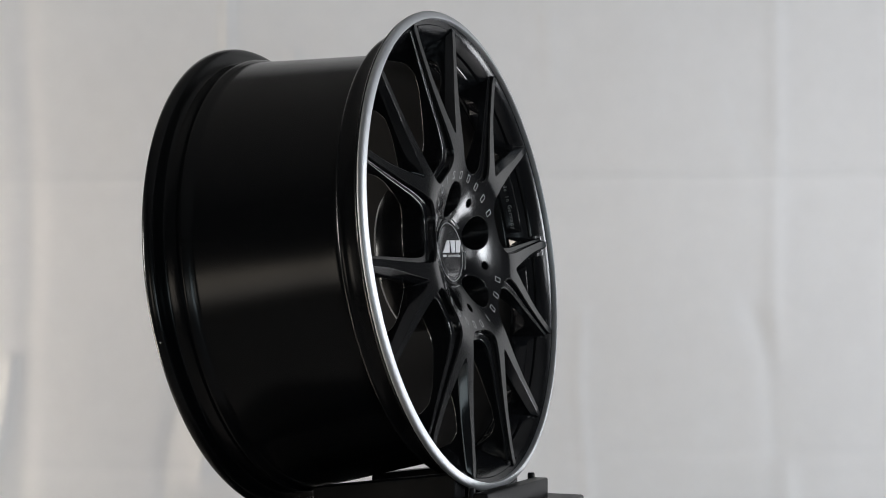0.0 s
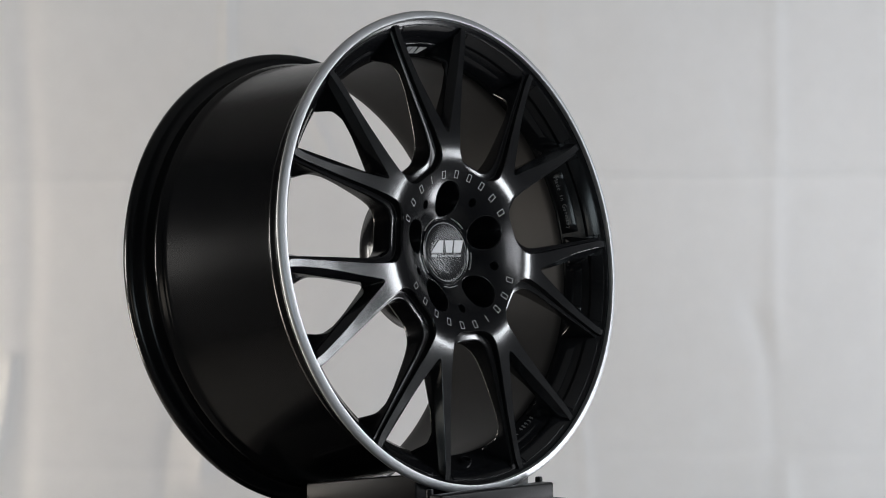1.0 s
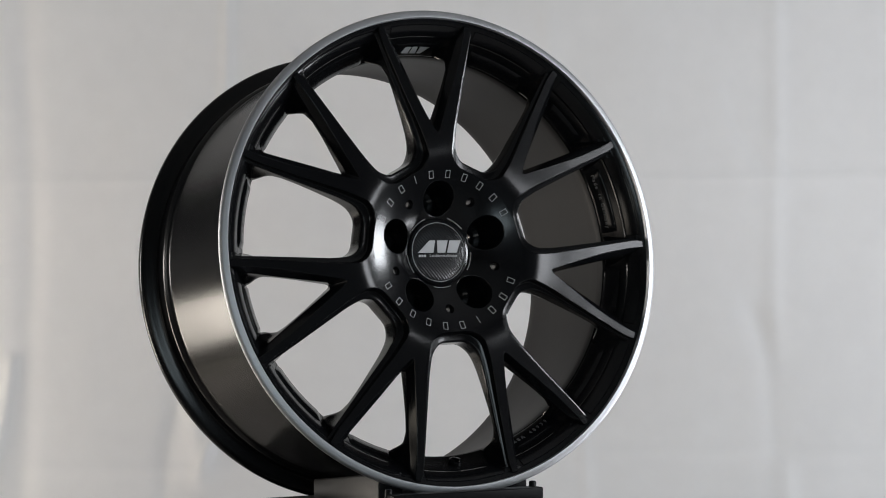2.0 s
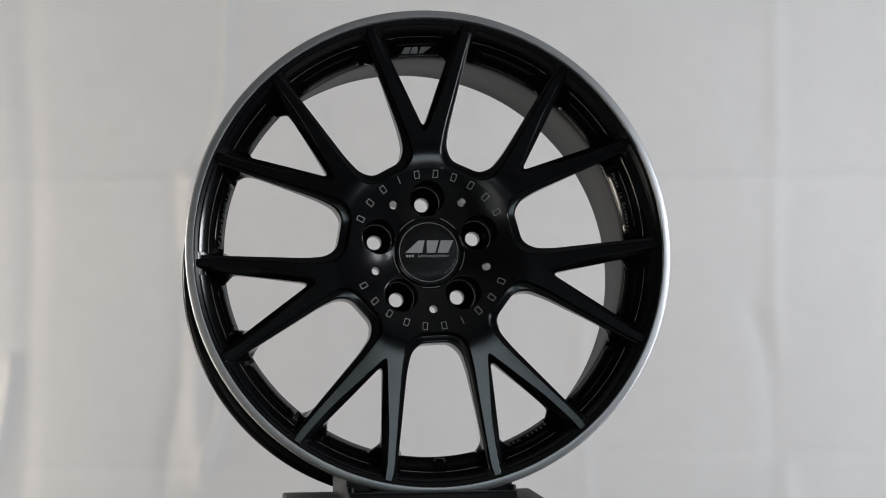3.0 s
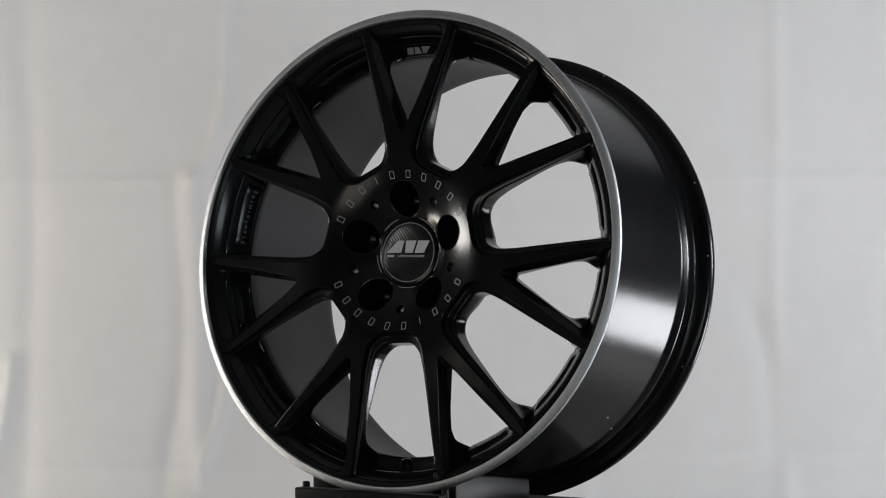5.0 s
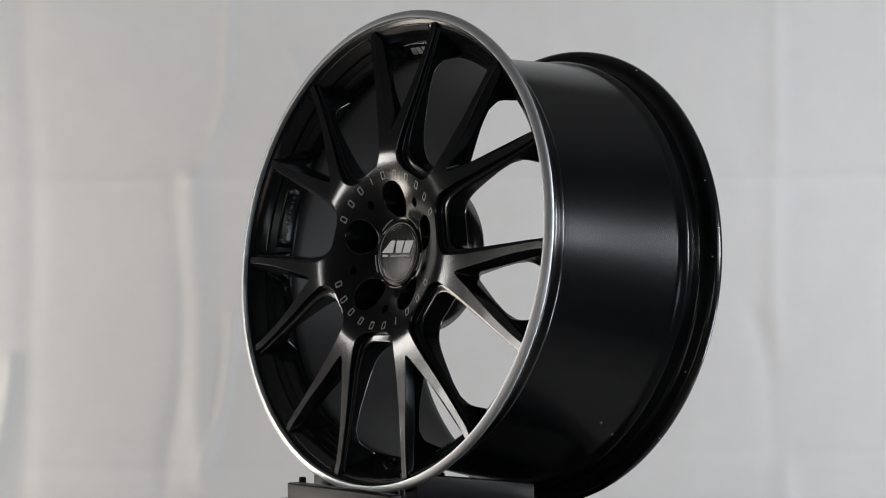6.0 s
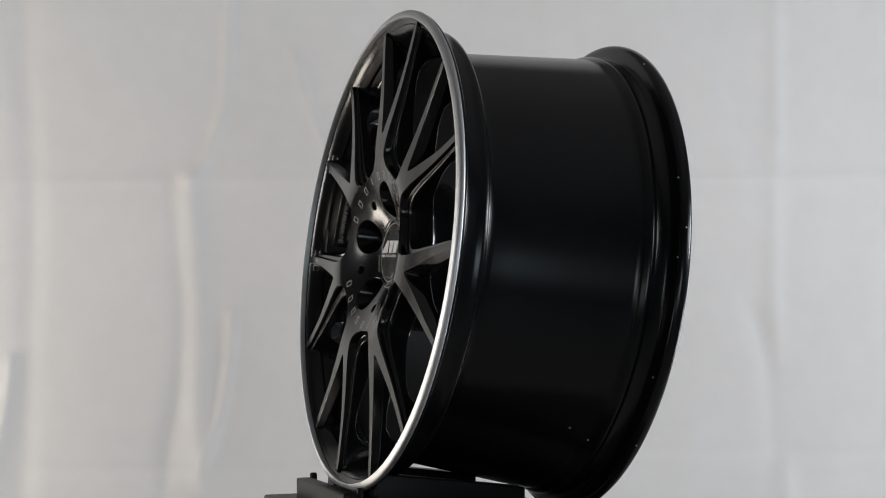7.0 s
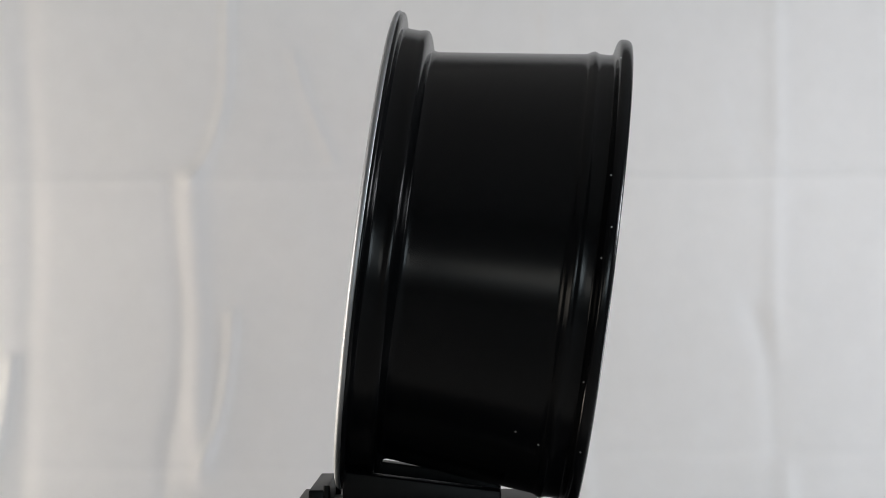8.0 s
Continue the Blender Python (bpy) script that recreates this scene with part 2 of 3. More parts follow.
BOLTS = [SPIN + 72 * i for i in range(5)]
BOLT_R, POCKET_R, SMALL_R = 0.0598, 0.0188, 0.0660
SEAT_W, HUB_BACK = -0.061, -0.081


def circle(cx, cy, r, n):
    return [(cx + r * math.sin(2 * math.pi * i / n), cy + r * math.cos(2 * math.pi * i / n)) for i in range(n)]


def hub_mesh():
    verts, faces = [], []

    def strip(rings):
        n = len(rings[0])
        k = len(verts)
        for ring in rings:
            verts.extend(ring)
        for j in range(len(rings) - 1):
            for i in range(n):
                a, b = k + j * n + i, k + j * n + (i + 1) % n
                faces.append((a, b, b + n, a + n))

    loops = [circle(0, 0, HUB_R, 96), circle(0, 0, 0.0345, 64)]
    for a in BOLTS:
        loops.append(circle(*polar(BOLT_R, a), POCKET_R + 0.0012, 36))
    for a in BOLTS:
        loops.append(circle(*polar(SMALL_R, a + 36), 0.0054, 20))
    inner = [p for p in grid_points(-0.095, 0.095, -0.095, 0.095, 0.0030)
             if 0.036 < math.hypot(*p) < 0.0905 and all(not inside(p, l) and clear_of(p, l, 0.0014) for l in loops[2:])]
    vs, fs = sheet(loops, inner, top)
    verts += vs
    faces += [list(f) for f in fs]
    front = len(faces)
    for i, a in enumerate(BOLTS):
        c = polar(BOLT_R, a)
        # pocket: rounded mouth, wall, seat, bore
        rings = []
        for r, drop in ((POCKET_R + 0.0012, 0), (POCKET_R + 0.0005, 0.0003), (POCKET_R, 0.0012)):
            rings.append([(x, y, top(math.hypot(x, y)) - drop) for x, y in circle(*c, r, 36)])
        for r, w in ((POCKET_R - 0.0008, SEAT_W + 0.002), (POCKET_R - 0.002, SEAT_W), (0.0110, SEAT_W - 0.0005),
                     (0.0082, SEAT_W - 0.005), (0.0080, HUB_BACK + 0.001), (0.0090, HUB_BACK)):
            rings.append([(x, y, w) for x, y in circle(*c, r, 36)])
        strip(rings)
        c = polar(SMALL_R, a + 36)
        rings = [[(x, y, top(math.hypot(x, y)) - d) for x, y in circle(*c, r, 20)]
                 for r, d in ((0.0054, 0), (0.0049, 0.0003), (0.0047, 0.001))]
        e = polar(SMALL_R - 0.008, a + 36)
        rings += [[(x, y, w) for x, y in circle(*q, r, 20)] for q, r, w in ((c, 0.0047, -0.034), (c, 0.0095, -0.038), (e, 0.0140, HUB_BACK))]
        strip(rings)
    # centre bore, outer wall and back
    strip([[(x, y, top(0.0345)) for x, y in circle(0, 0, 0.0345, 64)], [(x, y, HUB_BACK) for x, y in circle(0, 0, 0.0345, 64)]])
    strip([[(x, y, w) for x, y in circle(0, 0, r, 96)] for r, w in
           ((0.0925, -0.036), (0.0885, -0.040), (0.0866, -0.046), (0.0860, -0.060), (0.0856, HUB_BACK + 0.005),
            (0.0815, HUB_BACK))])
    loops = [circle(0, 0, 0.0815, 96), circle(0, 0, 0.0345, 64)]
    for a in BOLTS:
        loops += [circle(*polar(BOLT_R, a), 0.0090, 36), circle(*polar(SMALL_R - 0.008, a + 36), 0.0140, 20)]
    vs, fs = sheet(loops, [], lambda r: HUB_BACK)
    k = len(verts)
    verts += vs
    faces += [[k + i for i in f] for f in fs]
    me = mesh_from("hub", verts, faces, BLACK, crease=[front])
    return me


# ---------------------------------------------------------------- wheel: rim
CONE_IN, CONE_OUT = (0.2296, -0.0465), (0.2515, -0.0147)


def rim_mesh():
    outer = [(0.2728, -0.0068), (0.2732, -0.0082), (0.2716, -0.0108), (0.2665, -0.0126), (0.2610, -0.0132),
             (0.2570, -0.0142), (0.2556, -0.0165), (0.2550, -0.0230), (0.2546, -0.0300), (0.2555, -0.0345),
             (0.2558, -0.0370), (0.2548, -0.0405), (0.2500, -0.0435), (0.2400, -0.0465), (0.2350, -0.0480),
             (0.2335, -0.0515), (0.2335, -0.0580), (0.2380, -0.1000), (0.2445, -0.1600), (0.2505, -0.2140),
             (0.2515, -0.2205), (0.2540, -0.2255), (0.2552, -0.2290), (0.2542, -0.2325), (0.2530, -0.2360),
             (0.2535, -0.2470), (0.2550, -0.2500), (0.2610, -0.2520), (0.2680, -0.2535), (0.2715, -0.2560),
             (0.2726, -0.2600), (0.2722, -0.2640), (0.2704, -0.2672), (0.2665, -0.2686), (0.2580, -0.2675),
             (0.2500, -0.2560), (0.2478, -0.2400), (0.2460, -0.2150), (0.2400, -0.1600), (0.2335, -0.1000),
             (0.2296, -0.0600)]
    front = [CONE_IN, (0.2310, -0.0450), (0.2400, -0.0318), CONE_OUT, (0.2521, -0.0143), (0.2528, -0.0140), (0.2534, -0.0135),
             (0.2566, -0.0104), (0.2571, -0.0100), (0.2579, -0.0098), (0.2584, -0.0093), (0.2632, -0.0058), (0.2645, -0.0054), (0.2652, -0.0050)]
    me = lathe("rim_barrel", smooth_line(outer, 2) + front, BARREL, 288, sharp=50)
    me.materials.append(INSIDE)
    for f in me.polygons:
        if f.center.z < -0.05 and f.normal.x * f.center.x + f.normal.y * f.center.y < 0:
            f.material_index = 1
    return me


def lip_mesh():
    prof = [(0.2650, -0.0060), (0.2650, 0.0002), (0.2655, 0.0008), (0.2665, 0.0008), (0.2685, 0.0003), (0.2708, -0.0005), (0.2724, -0.0013),
            (0.2736, -0.0024), (0.2742, -0.0040), (0.2740, -0.0060), (0.2732, -0.0069), (0.2690, -0.0075)]
    return lathe("lip_ring", prof, SILVER, 288, sharp=50)


def cone_w(r):
    t = (r - CONE_IN[0]) / (CONE_OUT[0] - CONE_IN[0])
    return CONE_IN[1] + t * (CONE_OUT[1] - CONE_IN[1])


def pad_mesh(half, r0=0.2310, r1=0.2425, proud=0.0022):
    """A raised block on the slope between two spokes."""
    slope = Vector((CONE_OUT[0] - CONE_IN[0], CONE_OUT[1] - CONE_IN[1])).normalized()
    out = Vector((-slope.y, slope.x))
    prof = [(-0.002, r0), (0.7, r0 + 0.0002), (1.0, r0 + 0.001), (1.0, r1 - 0.001), (0.7, r1 - 0.0002), (-0.002, r1)]
    verts, faces, n = [], [], 15
    for i in range(n):
        f = i / (n - 1) * 2 - 1
        lift = 1.0 if 0 < i < n - 1 else 0.1
        for h, r in prof:
            h2 = (h * lift if h > 0 else -0.5) * proud
            q = Vector((r, cone_w(r))) + out * h2
            x, y = polar(q.x, f * half * (1.0 if lift == 1 else 1.012))
            verts.append((x, y, q.y))
    m = len(prof)
    for i in range(n - 1):
        for j in range(m):
            k = (j + 1) % m
            faces.append((i * m + j, i * m + k, (i + 1) * m + k, (i + 1) * m + j))
    faces += [list(range(m)), list(range((n - 1) * m, n * m))]
    me = mesh_from("pad", verts, faces, BLACK)
    me.set_sharp_from_angle(angle=radians(50))
    return me


def turned(degrees):
    """The seat's axes, turned clockwise in the wheel's plane."""
    return SEAT @ pose(0, 0, 0, 0, 0, -degrees)


def on_top(r, degrees, lift=0.0, flip=False):
    """A pose on the face's front, its y axis pointing out from the hub (or in)."""
    d = 0.002
    s = math.atan2(top(r + d) - top(r - d), 2 * d)
    m = turned(degrees) @ Matrix.Translation((0, r, top(r) + lift)) @ Matrix.Rotation(s, 4, "X")
    return m @ Matrix.Rotation(math.pi, 4, "Z") if flip else m


def on_pad(r, degrees, proud, flip=False):
    s = math.atan2(CONE_OUT[1] - CONE_IN[1], CONE_OUT[0] - CONE_IN[0])
    m = turned(degrees) @ Matrix.Translation((0, r, cone_w(r))) @ Matrix.Rotation(s, 4, "X") @ Matrix.Translation((0, 0, proud))
    return m @ Matrix.Rotation(math.pi, 4, "Z") if flip else m


def plate(name, polygons, depth, mat):
    """Flat plain shapes, a little thick, in the plane."""
    verts, faces = [], []
    for poly in polygons:
        k, n = len(verts), len(poly)
        verts += [(x, y, -depth) for x, y in poly] + [(x, y, depth) for x, y in poly]
        faces += [list(range(k + n, k + 2 * n)), list(range(k + n - 1, k - 1, -1))]
        faces += [(k + i, k + (i + 1) % n, k + n + (i + 1) % n, k + n + i) for i in range(n)]
    return mesh_from(name, verts, faces, mat, smooth=False)


def arc_bar(name, r0, r1, w0, w1, half, mat, n=12):
    verts, faces = [], []
    for i in range(n):
        a = (i / (n - 1) * 2 - 1) * half
        for r, w in ((r0, w0), (r0 + 0.0004, w1), (r1 - 0.0004, w1), (r1, w0)):
            verts.append((*polar(r, a), w))
    for i in range(n - 1):
        for j in range(4):
            faces.append((i * 4 + j, i * 4 + (j + 1) % 4, i * 4 + 4 + (j + 1) % 4, i * 4 + 4 + j))
    faces += [(0, 1, 2, 3), tuple(range((n - 1) * 4, n * 4))]
    return mesh_from(name, verts, faces, mat, smooth=False)


def arc_solid(name, profile, half, mat, n=24):
    """A short stretch of a turned profile, with closed ends that lean in a little."""
    verts, faces, m = [], [], len(profile)
    for i in range(n):
        f = i / (n - 1) * 2 - 1
        for j, (r, w) in enumerate(profile):
            lean = 0.0 if j in (0, m - 1) else 0.35
            verts.append((*polar(r, f * (half - lean)), w))
    for i in range(n - 1):
        for j in range(m - 1):
            faces.append((i * m + j, i * m + j + 1, i * m + m + j + 1, i * m + m + j))
    faces += [list(range(m)), list(range((n - 1) * m, n * m))]
    me = mesh_from(name, verts, faces, mat)
    me.set_sharp_from_angle(angle=radians(50))
    return me


def build_wheel():
    wheel = tagged(new("alloy_wheel"), "satin black multi-spoke alloy wheel with machined silver lip, on a stand", "car wheel")
    part("rim_barrel", rim_mesh(), wheel, SEAT, "satin black deep rim barrel")
    part("lip_ring", lip_mesh(), wheel, SEAT, "machined silver outer lip")
    part("hub", hub_mesh(), wheel, SEAT, "dished satin black hub with five bolt pockets")
    me = spoke_mesh()
    for k in range(7):
        part("y_spoke", me, wheel, turned(SPIN + k * STEP))
    # blocks between the spokes
    narrow, wide = pad_mesh(6.6), pad_mesh(9.0)
    for k in range(7):
        part("pad", narrow, wheel, turned(SPIN + k * STEP))
        if k != 3:
            part("pad", wide, wheel, turned(SPIN + (k + 0.5) * STEP))
    # raised strips along the rim between the spokes
    strip = [(0.2470, -0.0214), (0.2474, -0.0189), (0.2482, -0.0173), (0.2576, -0.0083), (0.2583, -0.0078), (0.2590, -0.0080), (0.2595, -0.0090)]
    narrow, wide = arc_solid("rim_strip", strip, 9.4, BLACK), arc_solid("rim_strip", strip, 11.2, BLACK)
    for k in range(7):
        part("rim_strip", narrow, wheel, turned(SPIN + k * STEP))
        part("rim_strip", wide, wheel, turned(SPIN + (k + 0.5) * STEP))
    # plain marks round the hub, two rows of ten
    t, w, h = 0.0006, 0.0029, 0.0044
    mark = plate("engraved_mark", [[(-w, -h), (w, -h), (w, -h + t), (-w, -h + t)], [(-w, h - t), (w, h - t), (w, h), (-w, h)],
                                   [(-w, -h + t), (-w + t, -h + t), (-w + t, h - t), (-w, h - t)],
                                   [(w - t, -h + t), (w, -h + t), (w, h - t), (w - t, h - t)]], 0.00012, ENGRAVED_GLINT)
    slim = plate("engraved_bar", [[(-t / 2, -h), (t / 2, -h), (t / 2, h), (-t / 2, h)]], 0.00012, ENGRAVED_GLINT)
    for first, last in ((60.5, -66.0), (242.5, 114.5)):
        for i in range(10):
            a = first + (last - first) * i / 9
            part("engraved_mark", slim if i == 6 else mark, wheel, on_top(0.0862, a, 0.0001, flip=True), "engraved silver-grey mark")
    # centre cap
    cap = part("centre_cap", lathe("centre_cap", [(0.0, -0.0218), (0.012, -0.0219), (0.024, -0.0223), (0.0315, -0.0230), (0.0330, -0.0238),
                                                  (0.0333, -0.034), (0.0, -0.034)], CARBON, 96), wheel, SEAT, "black carbon-weave centre cap")
    part("cap_edge", lathe("cap_edge", [(0.0331, -0.034), (0.0331, -0.0236), (0.0335, -0.0232), (0.0338, -0.0236), (0.0338, -0.034)],
                           CHROME, 96), cap, None, "thin silver edge")
    logo = [[(-17, 0), (-7.5, 10), (-3, 10), (-5, 0)], [(-1.5, 10), (7, 10), (4.4, 0), (-1.6, 0)], [(8.5, 10), (17.5, 10), (13.5, 0), (6, 0)]]
    part("badge", plate("badge", [[(x * 0.0016, y * 0.0014) for x, y in p] for p in logo], 0.0006, CHROME), cap,
         Matrix.Translation((0, -0.0010, -0.0219)), "raised chrome badge")
    part("cap_lettering", text_mesh("cap_lettering", "Leichtmetallr\u00e4der", 0.0050, 0.0002, CHROME), cap,
         Matrix.Translation((0.0050, -0.0044, -0.0219)))
    part("badge_bar", plate("badge_bar", [[(x, -0.0058), (x + 0.0026, -0.0058), (x + 0.0026, -0.0032), (x, -0.0032)]
                                          for x in (-0.0262, -0.0230, -0.0198)], 0.0003, CHROME), cap, Matrix.Translation((0, 0, -0.0222)))
    part("collar", lathe("collar", [(0.0340, -0.034), (0.0340, -0.0238), (0.0346, -0.0230), (0.0372, -0.0236), (0.0385, -0.0275)], BLACK, 96),
         wheel, SEAT)
    # black collar ridges given pale grey: their edge glints are in the colour
    arc = arc_bar("collar_glint", 0.0398, 0.0410, -0.026, -0.0224, 15, ENGRAVED_GLINT)
    for a in BOLTS:
        part("collar_glint", arc, wheel, turned(a + 36))
    # lettering on the slope between the spokes
    for words, k, size, lower in (("FlowForming", 5.5, 0.0075, False), ("Made in Germany", 1.5, 0.0068, False)):
        a, n = SPIN + k * STEP, len(words)
        span = 15.0
        for i, ch in enumerate(words):
            if ch != " ":
                part("letter", text_mesh("letter", ch, size, 0.0003, CAST), wheel,
                     on_pad(0.2368, a - span / 2 + span * i / (n - 1), 0.0023))
    words, a = "KBA 48939", SPIN + 3 * STEP
    for i, ch in enumerate(words):
        if ch != " ":
            part("letter", text_mesh("letter", ch, 0.0070, 0.0003, CAST), wheel,
                 on_pad(0.2368, a + 5.8 - 11.6 * i / (len(words) - 1), 0.0023, flip=True))
    s = 0.0010
    part("cast_badge", plate("cast_badge", [[(x * s, (y - 5) * s) for x, y in p] for p in logo], 0.0003, ENGRAVED_GLINT), wheel,
         on_pad(0.2368, SPIN, 0.0024, flip=True), "small grey cast badge")
    valve = lathe("valve_hole", [(0.0045, 0.004), (0.0055, 0.0045), (0.0072, 0.004), (0.0078, -0.002), (0.0045, -0.002)], BLACK, 32)
    part("valve_hole", valve, wheel, on_pad(0.2385, SPIN + 3.5 * STEP, 0.0))
    # tiny white chips on the rear flange and the barrel
    chip = lathe("paint_chip", [(0.0, 0.0005), (0.0007, 0.0002), (0.0008, -0.0004), (0.0, -0.0006)], DUST, 8)
    for r, a, w in ((0.2705, 26.5, -0.2545), (0.2690, 65.9, -0.2538), (0.2680, 84.9, -0.2535), (0.2640, 113.6, -0.2526), (0.2726, 131.7, -0.2600),
                    (0.2726, 78.0, -0.2600), (0.2726, 256.0, -0.2600), (0.2478, 133.5, -0.1900), (0.2507, 136.5, -0.2160)):
        part("paint_chip", chip, wheel, turned(a) @ Matrix.Translation((0, r, w)) @ Matrix.Rotation(math.pi / 2, 4, "X"), "white paint chip")
    return wheel


# ---------------------------------------------------------------- room and things
def wall_mesh(name, axis, near, far, ends, openings):
    """A wall along x or y with real openings: each (middle, height of middle, width, height)."""
    cells, start = [], ends[0]
    for mid, high, wide, tall in sorted(openings):
        a, b = mid - wide / 2, mid + wide / 2
        cells += [(start, a, 0, ROOM_H), (a, b, 0, high - tall / 2), (a, b, high + tall / 2, ROOM_H)]
        start = b
    cells.append((start, ends[1], 0, ROOM_H))
    verts, faces = [], []
    for a, b, z0, z1 in cells:
        k = len(verts)
        for d in sorted((near, far)):
            for u in (a, b):
                for z in (z0, z1):
                    verts.append((d, u, z) if axis == "y" else (u, d, z))
        faces += [[k + i for i in f] for f in ((0, 1, 3, 2), (4, 6, 7, 5), (0, 4, 5, 1), (2, 3, 7, 6), (0, 2, 6, 4), (1, 5, 7, 3))]
    me = bpy.data.meshes.new(name)
    me.from_pydata(verts, [], faces)
    me.materials.append(PLASTER)
    return me


def build_room():
    x, s, n, h, t = ROOM_X, ROOM_S, ROOM_N, ROOM_H, 0.2
    tagged(new("floor", box_mesh("floor", -x - t, x + t, s - t, n + t, -0.12, 0.0, WOODFLOOR)), "pale wooden floor", "floor", kind="structure")
    tagged(new("ceiling", box_mesh("ceiling", -x - t, x + t, s - t, n + t, h, h + 0.12, CEILING)), "plain grey ceiling", "ceiling", kind="structure")
    cut = {w: [o[1:5] for o in WINDOWS if o[0] == w] for w in ("east", "west", "south")}
    walls = [("wall_north", "x", n, n + t, (-x, x), []), ("wall_south", "x", s, s - t, (-x, x), cut["south"]),
             ("wall_east", "y", x, x + t, (s - t, n + t), cut["east"]), ("wall_west", "y", -x, -x - t, (s - t, n + t), cut["west"])]
    for name, axis, near, far, ends, openings in walls:
        tagged(new(name, wall_mesh(name, axis, near, far, ends, openings)), "plain dark grey plaster wall", "wall", kind="structure")
    for i, (wall, mid, high, wide, tall, *_) in enumerate(WINDOWS):
        win = tagged(new("window_%d" % (i + 1)), "unseen white framed window holding an area lamp", "window", kind="structure")
        a, b, lo, hi = mid - wide / 2, mid + wide / 2, high - tall / 2, high + tall / 2
        for ua, ub, za, zb in ((a, a + 0.04, lo, hi), (b - 0.04, b, lo, hi), (a + 0.04, b - 0.04, lo, lo + 0.04), (a + 0.04, b - 0.04, hi - 0.04, hi)):
            if wall == "south":
                me = box_mesh("window_frame", ua, ub, s - 0.14, s - 0.08, za, zb, FRAMEWHITE, 0.004)
            else:
                d = sorted((x + 0.08, x + 0.14)) if wall == "east" else (-x - 0.14, -x - 0.08)
                me = box_mesh("window_frame", d[0], d[1], ua, ub, za, zb, FRAMEWHITE, 0.004)
            part("window_frame", me, win)


SHEET_Y = 1.20


def sheet_place(px, py):
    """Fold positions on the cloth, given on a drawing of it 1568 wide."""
    return ((px - 742.5) / 1060.0, ZC - (py - 441) / 1060.0)


def build_backdrop():
    """A white bed sheet hung behind the stand, with its fold creases and soft wrinkles."""
    folds = [
        # points along the fold, width, depth (towards the camera)
        ([(-300, 326), (340, 322), (800, 321), (1375, 320), (1900, 316)], 0.007, 0.0016),
        ([(50, -200), (46, 60), (60, 330), (52, 700), (60, 1200)], 0.022, -0.004),
        ([(1372, -200), (1378, 150), (1374, 320), (1370, 560), (1376, 800), (1380, 1200)], 0.014, 0.0024),
        ([(404, -200), (404, 60), (398, 180), (372, 270), (338, 322)], 0.008, 0.0055),
        ([(338, 322), (342, 450), (350, 560), (352, 700), (362, 830)], 0.021, 0.0068),
        ([(310, 322), (322, 470), (332, 600), (318, 720), (302, 800), (300, 960)], 0.016, -0.0030),
        ([(412, 560), (408, 640), (392, 740), (366, 810)], 0.008, 0.0065),
        ([(520, 100), (545, 180), (590, 290)], 0.006, 0.0040),
        ([(25, 640), (16, 740), (2, 800), (-20, 880)], 0.009, 0.0070),
        ([(1330, 560), (1362, 640), (1372, 800)], 0.020, -0.004),
        ([(1290, 160), (1320, 250), (1374, 320)], 0.010, -0.0010),
        ([(1030, 560), (1022, 700), (1034, 880)], 0.009, 0.0022),
        ([(970, 30), (975, 140)], 0.012, 0.002),
        ([(-300, 822), (300, 826), (700, 824)], 0.010, 0.0022),
        ([(1000, 800), (1500, 802), (1900, 800)], 0.010, 0.0020),
    ]
    xs, zs = np.arange(-1.50, 1.501, 0.008), np.arange(0.02, 2.36, 0.008)
    gx, gz = np.meshgrid(xs, zs)
    gy = np.full_like(gx, SHEET_Y)
    gy += 0.006 * np.sin(gx * 3.1 + 0.4) + 0.004 * np.sin(gx * 7.3 + gz * 1.3) + 0.003 * np.sin(gz * 5.0 + gx * 2.0)
    gy -= 0.10 * (np.clip(1.15 - gz, 0, 0.6) / 0.45) ** 2      # added bend towards the stand, shaped so the lower cloth turns brighter
    for pts, width, depth in folds:
        line = [sheet_place(*p) for p in smooth_line(pts, 5)]
        best = np.full_like(gx, 9.0)
        for (ax, az), (bx, bz) in zip(line, line[1:]):
            dx, dz = bx - ax, bz - az
            t = np.clip(((gx - ax) * dx + (gz - az) * dz) / (dx * dx + dz * dz), 0, 1)
            best = np.minimum(best, np.hypot(gx - ax - t * dx, gz - az - t * dz))
        gy -= depth * np.exp(-(best / width) ** 2)
    rows, cols = gx.shape
    for i in range(rows):
        for j in range(cols):
            gy[i, j] += 0.0035 * noise.noise((gx[i, j] * 4, gz[i, j] * 3, 0.3)) + 0.0014 * noise.noise((gx[i, j] * 13, gz[i, j] * 8, 2.3)) + 0.0003 * noise.noise((gx[i, j] * 45, gz[i, j] * 25, 5.1))
    verts = np.stack([gx, gy, gz], -1).reshape(-1, 3).tolist()
    faces = [(i * cols + j, i * cols + j + 1, (i + 1) * cols + j + 1, (i + 1) * cols + j) for i in range(rows - 1) for j in range(cols - 1)]
    me = bpy.data.meshes.new("backdrop_cloth")
    me.from_pydata(verts, [], faces)
    me.polygons.foreach_set("use_smooth", [True] * len(faces))
    me.materials.append(CLOTH)
    ob = tagged(new("backdrop_cloth", me), "white creased cotton sheet hung behind the stand", "backdrop", kind="structure")
    sol = ob.modifiers.new("thickness", "SOLIDIFY")
    sol.thickness, sol.offset = 0.001, 1
    return ob


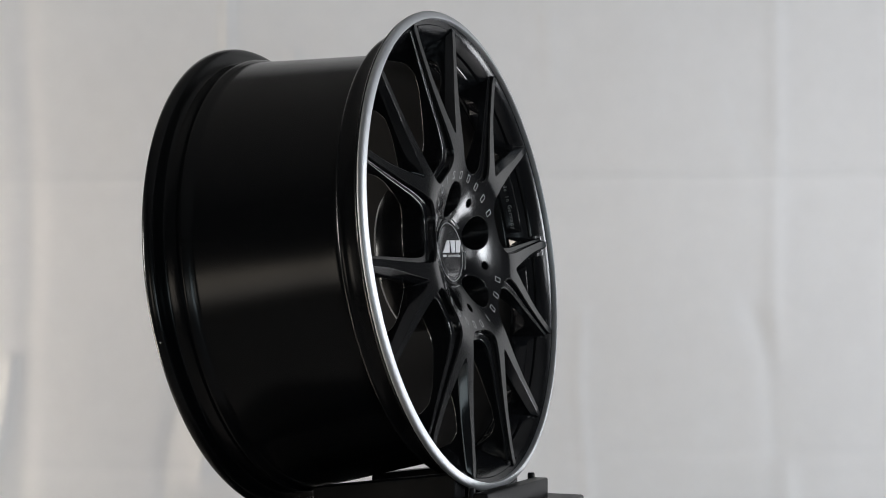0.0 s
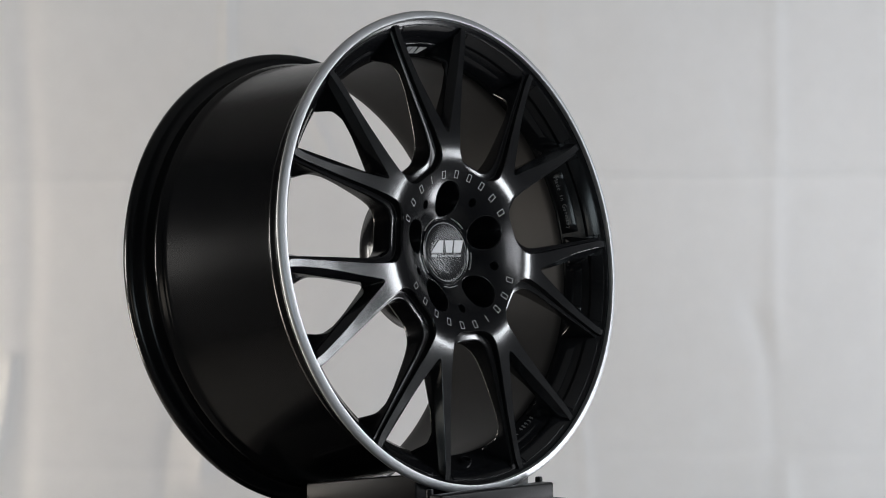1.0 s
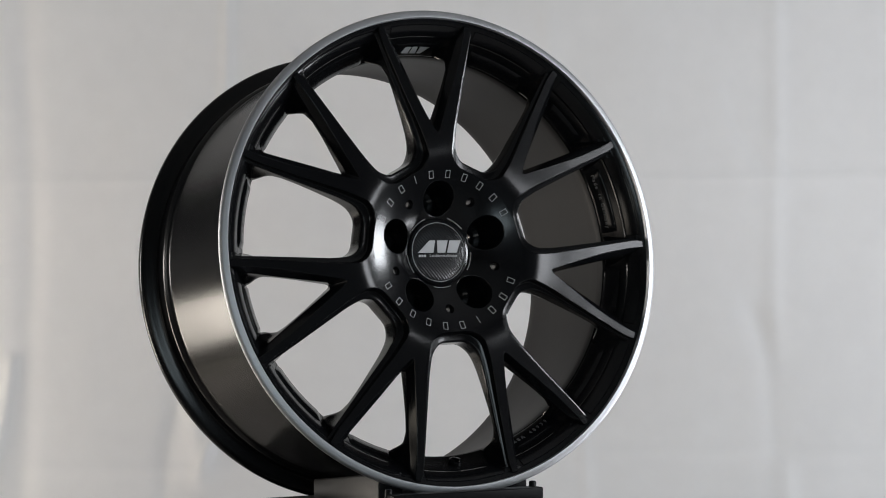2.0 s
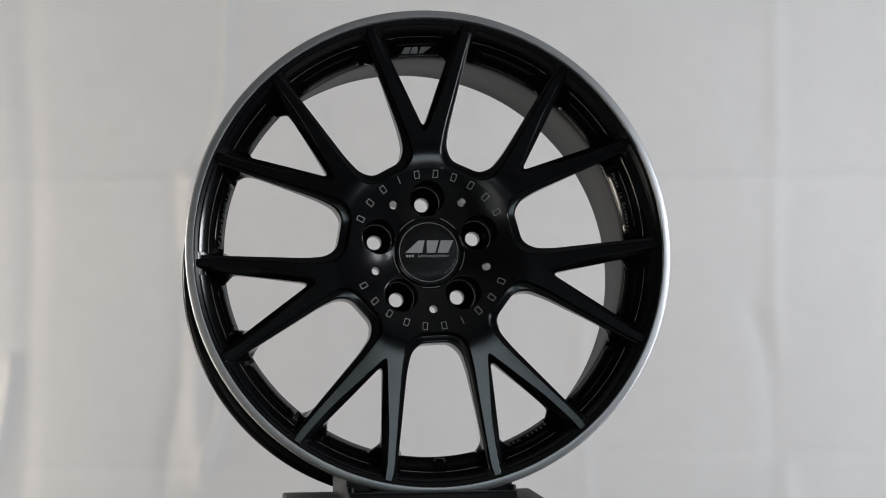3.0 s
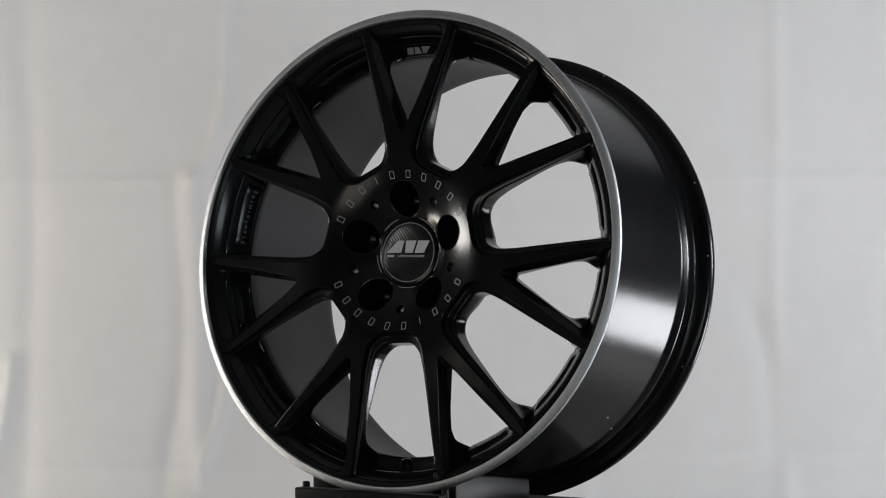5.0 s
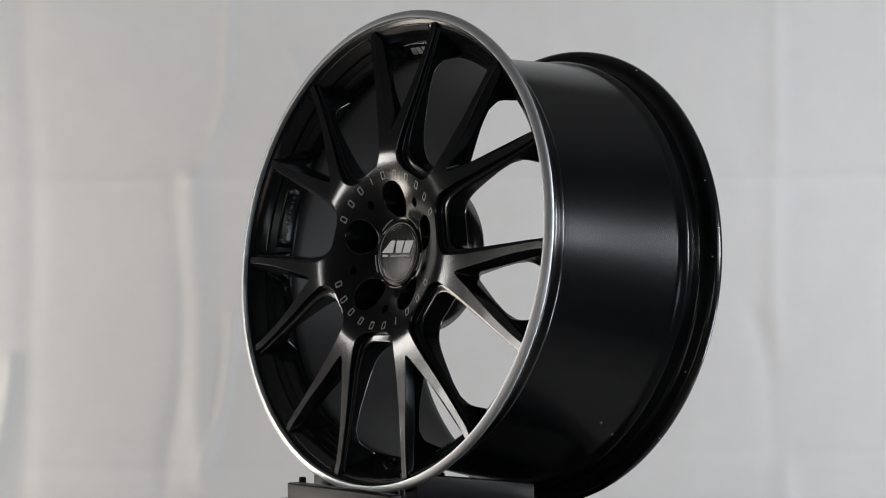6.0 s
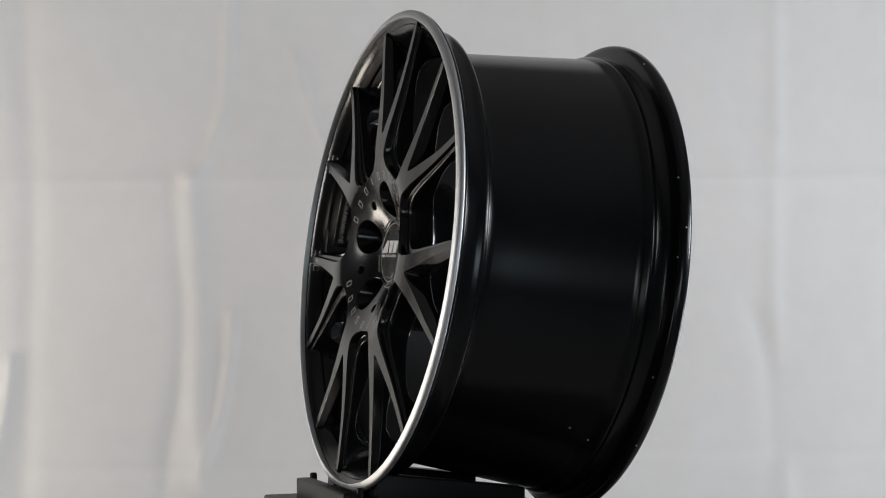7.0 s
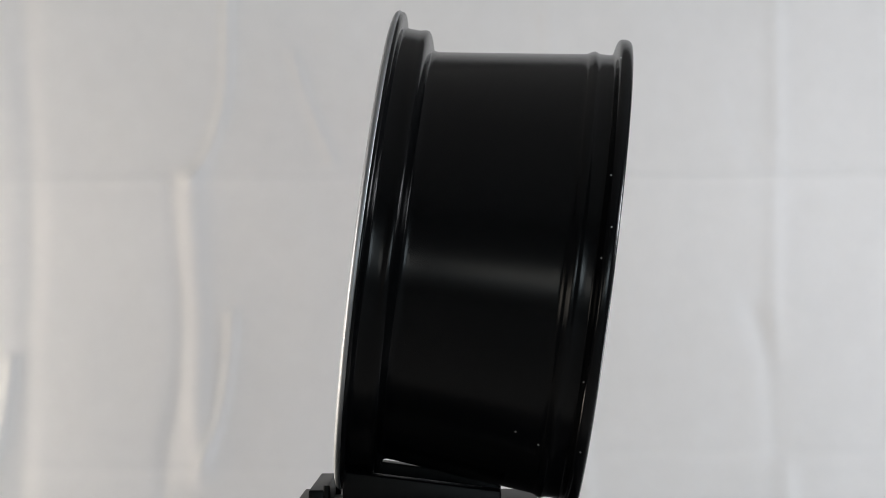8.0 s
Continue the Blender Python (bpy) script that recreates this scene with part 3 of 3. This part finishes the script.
def build_stand():
    """The cradle that holds the wheel: a board, two sloping rails and a front stop with two pegs."""
    stand = tagged(new("wheel_stand"), "black cradle stand on a dark board, holding the wheel", "wheel stand")
    z = ZC
    part("base_board", box_mesh("base_board", -0.150, 0.150, -0.145, 0.135, z - 0.320, z - 0.290, SLAB, 0.003), stand, None, "dark grey board")
    for side in (-1, 1):
        a, b = sorted((side * 0.064, side * 0.0930))
        part("rail", box_mesh("rail", a, b, -0.083, 0.092, z - 0.290, z - 0.2448, STAND, 0.002, slope=0.125), stand)
        peg = lathe("peg", [(0.0, -0.0235), (0.0042, -0.0235), (0.0042, 0.0045), (0.0034, 0.0062), (0.0, 0.0066)], STAND, 20)
        part("peg", peg, stand, pose(side * 0.0900, -0.1010, z - 0.2665))
    part("front_stop", box_mesh("front_stop", -0.0930, 0.0930, -0.1210, -0.1030, z - 0.290, z - 0.2655, STAND, 0.002), stand)
    return stand


def build_turntable():
    table = tagged(new("turntable"), "round black motor turntable under the stand", "turntable")
    part("plate", lathe("plate", [(0.0, 0.0), (0.218, 0.0), (0.22, -0.002), (0.22, -0.014), (0.0, -0.014)], STAND, 96), table, pose(0, 0, ZC - 0.320))
    return table


def build_pedestal():
    ped = tagged(new("pedestal"), "plain dark pedestal carrying the turntable", "pedestal")
    part("drive_base", lathe("drive_base", [(0.0, 0.03), (0.16, 0.03), (0.16, 0.0), (0.0, 0.0)], STAND, 64), ped, pose(0, 0, ZC - 0.364))
    part("column", box_mesh("column", -0.26, 0.26, -0.26, 0.26, 0.0, ZC - 0.364, SLAB, 0.004), ped)
    return ped


build_room()
build_backdrop()
pedestal = build_pedestal()
turntable = build_turntable()
stand = build_stand()
wheel = build_wheel()
wheel.location.z = ZC


def motions():
    walk(wheel, [(t, pose(0, 0, ZC, 0, 0, a)) for t, a in TURN])
    walk(stand, [(t, pose(0, 0, 0, 0, 0, a)) for t, a in TURN])
    walk(turntable, [(t, pose(0, 0, 0, 0, 0, a)) for t, a in TURN])


motions()
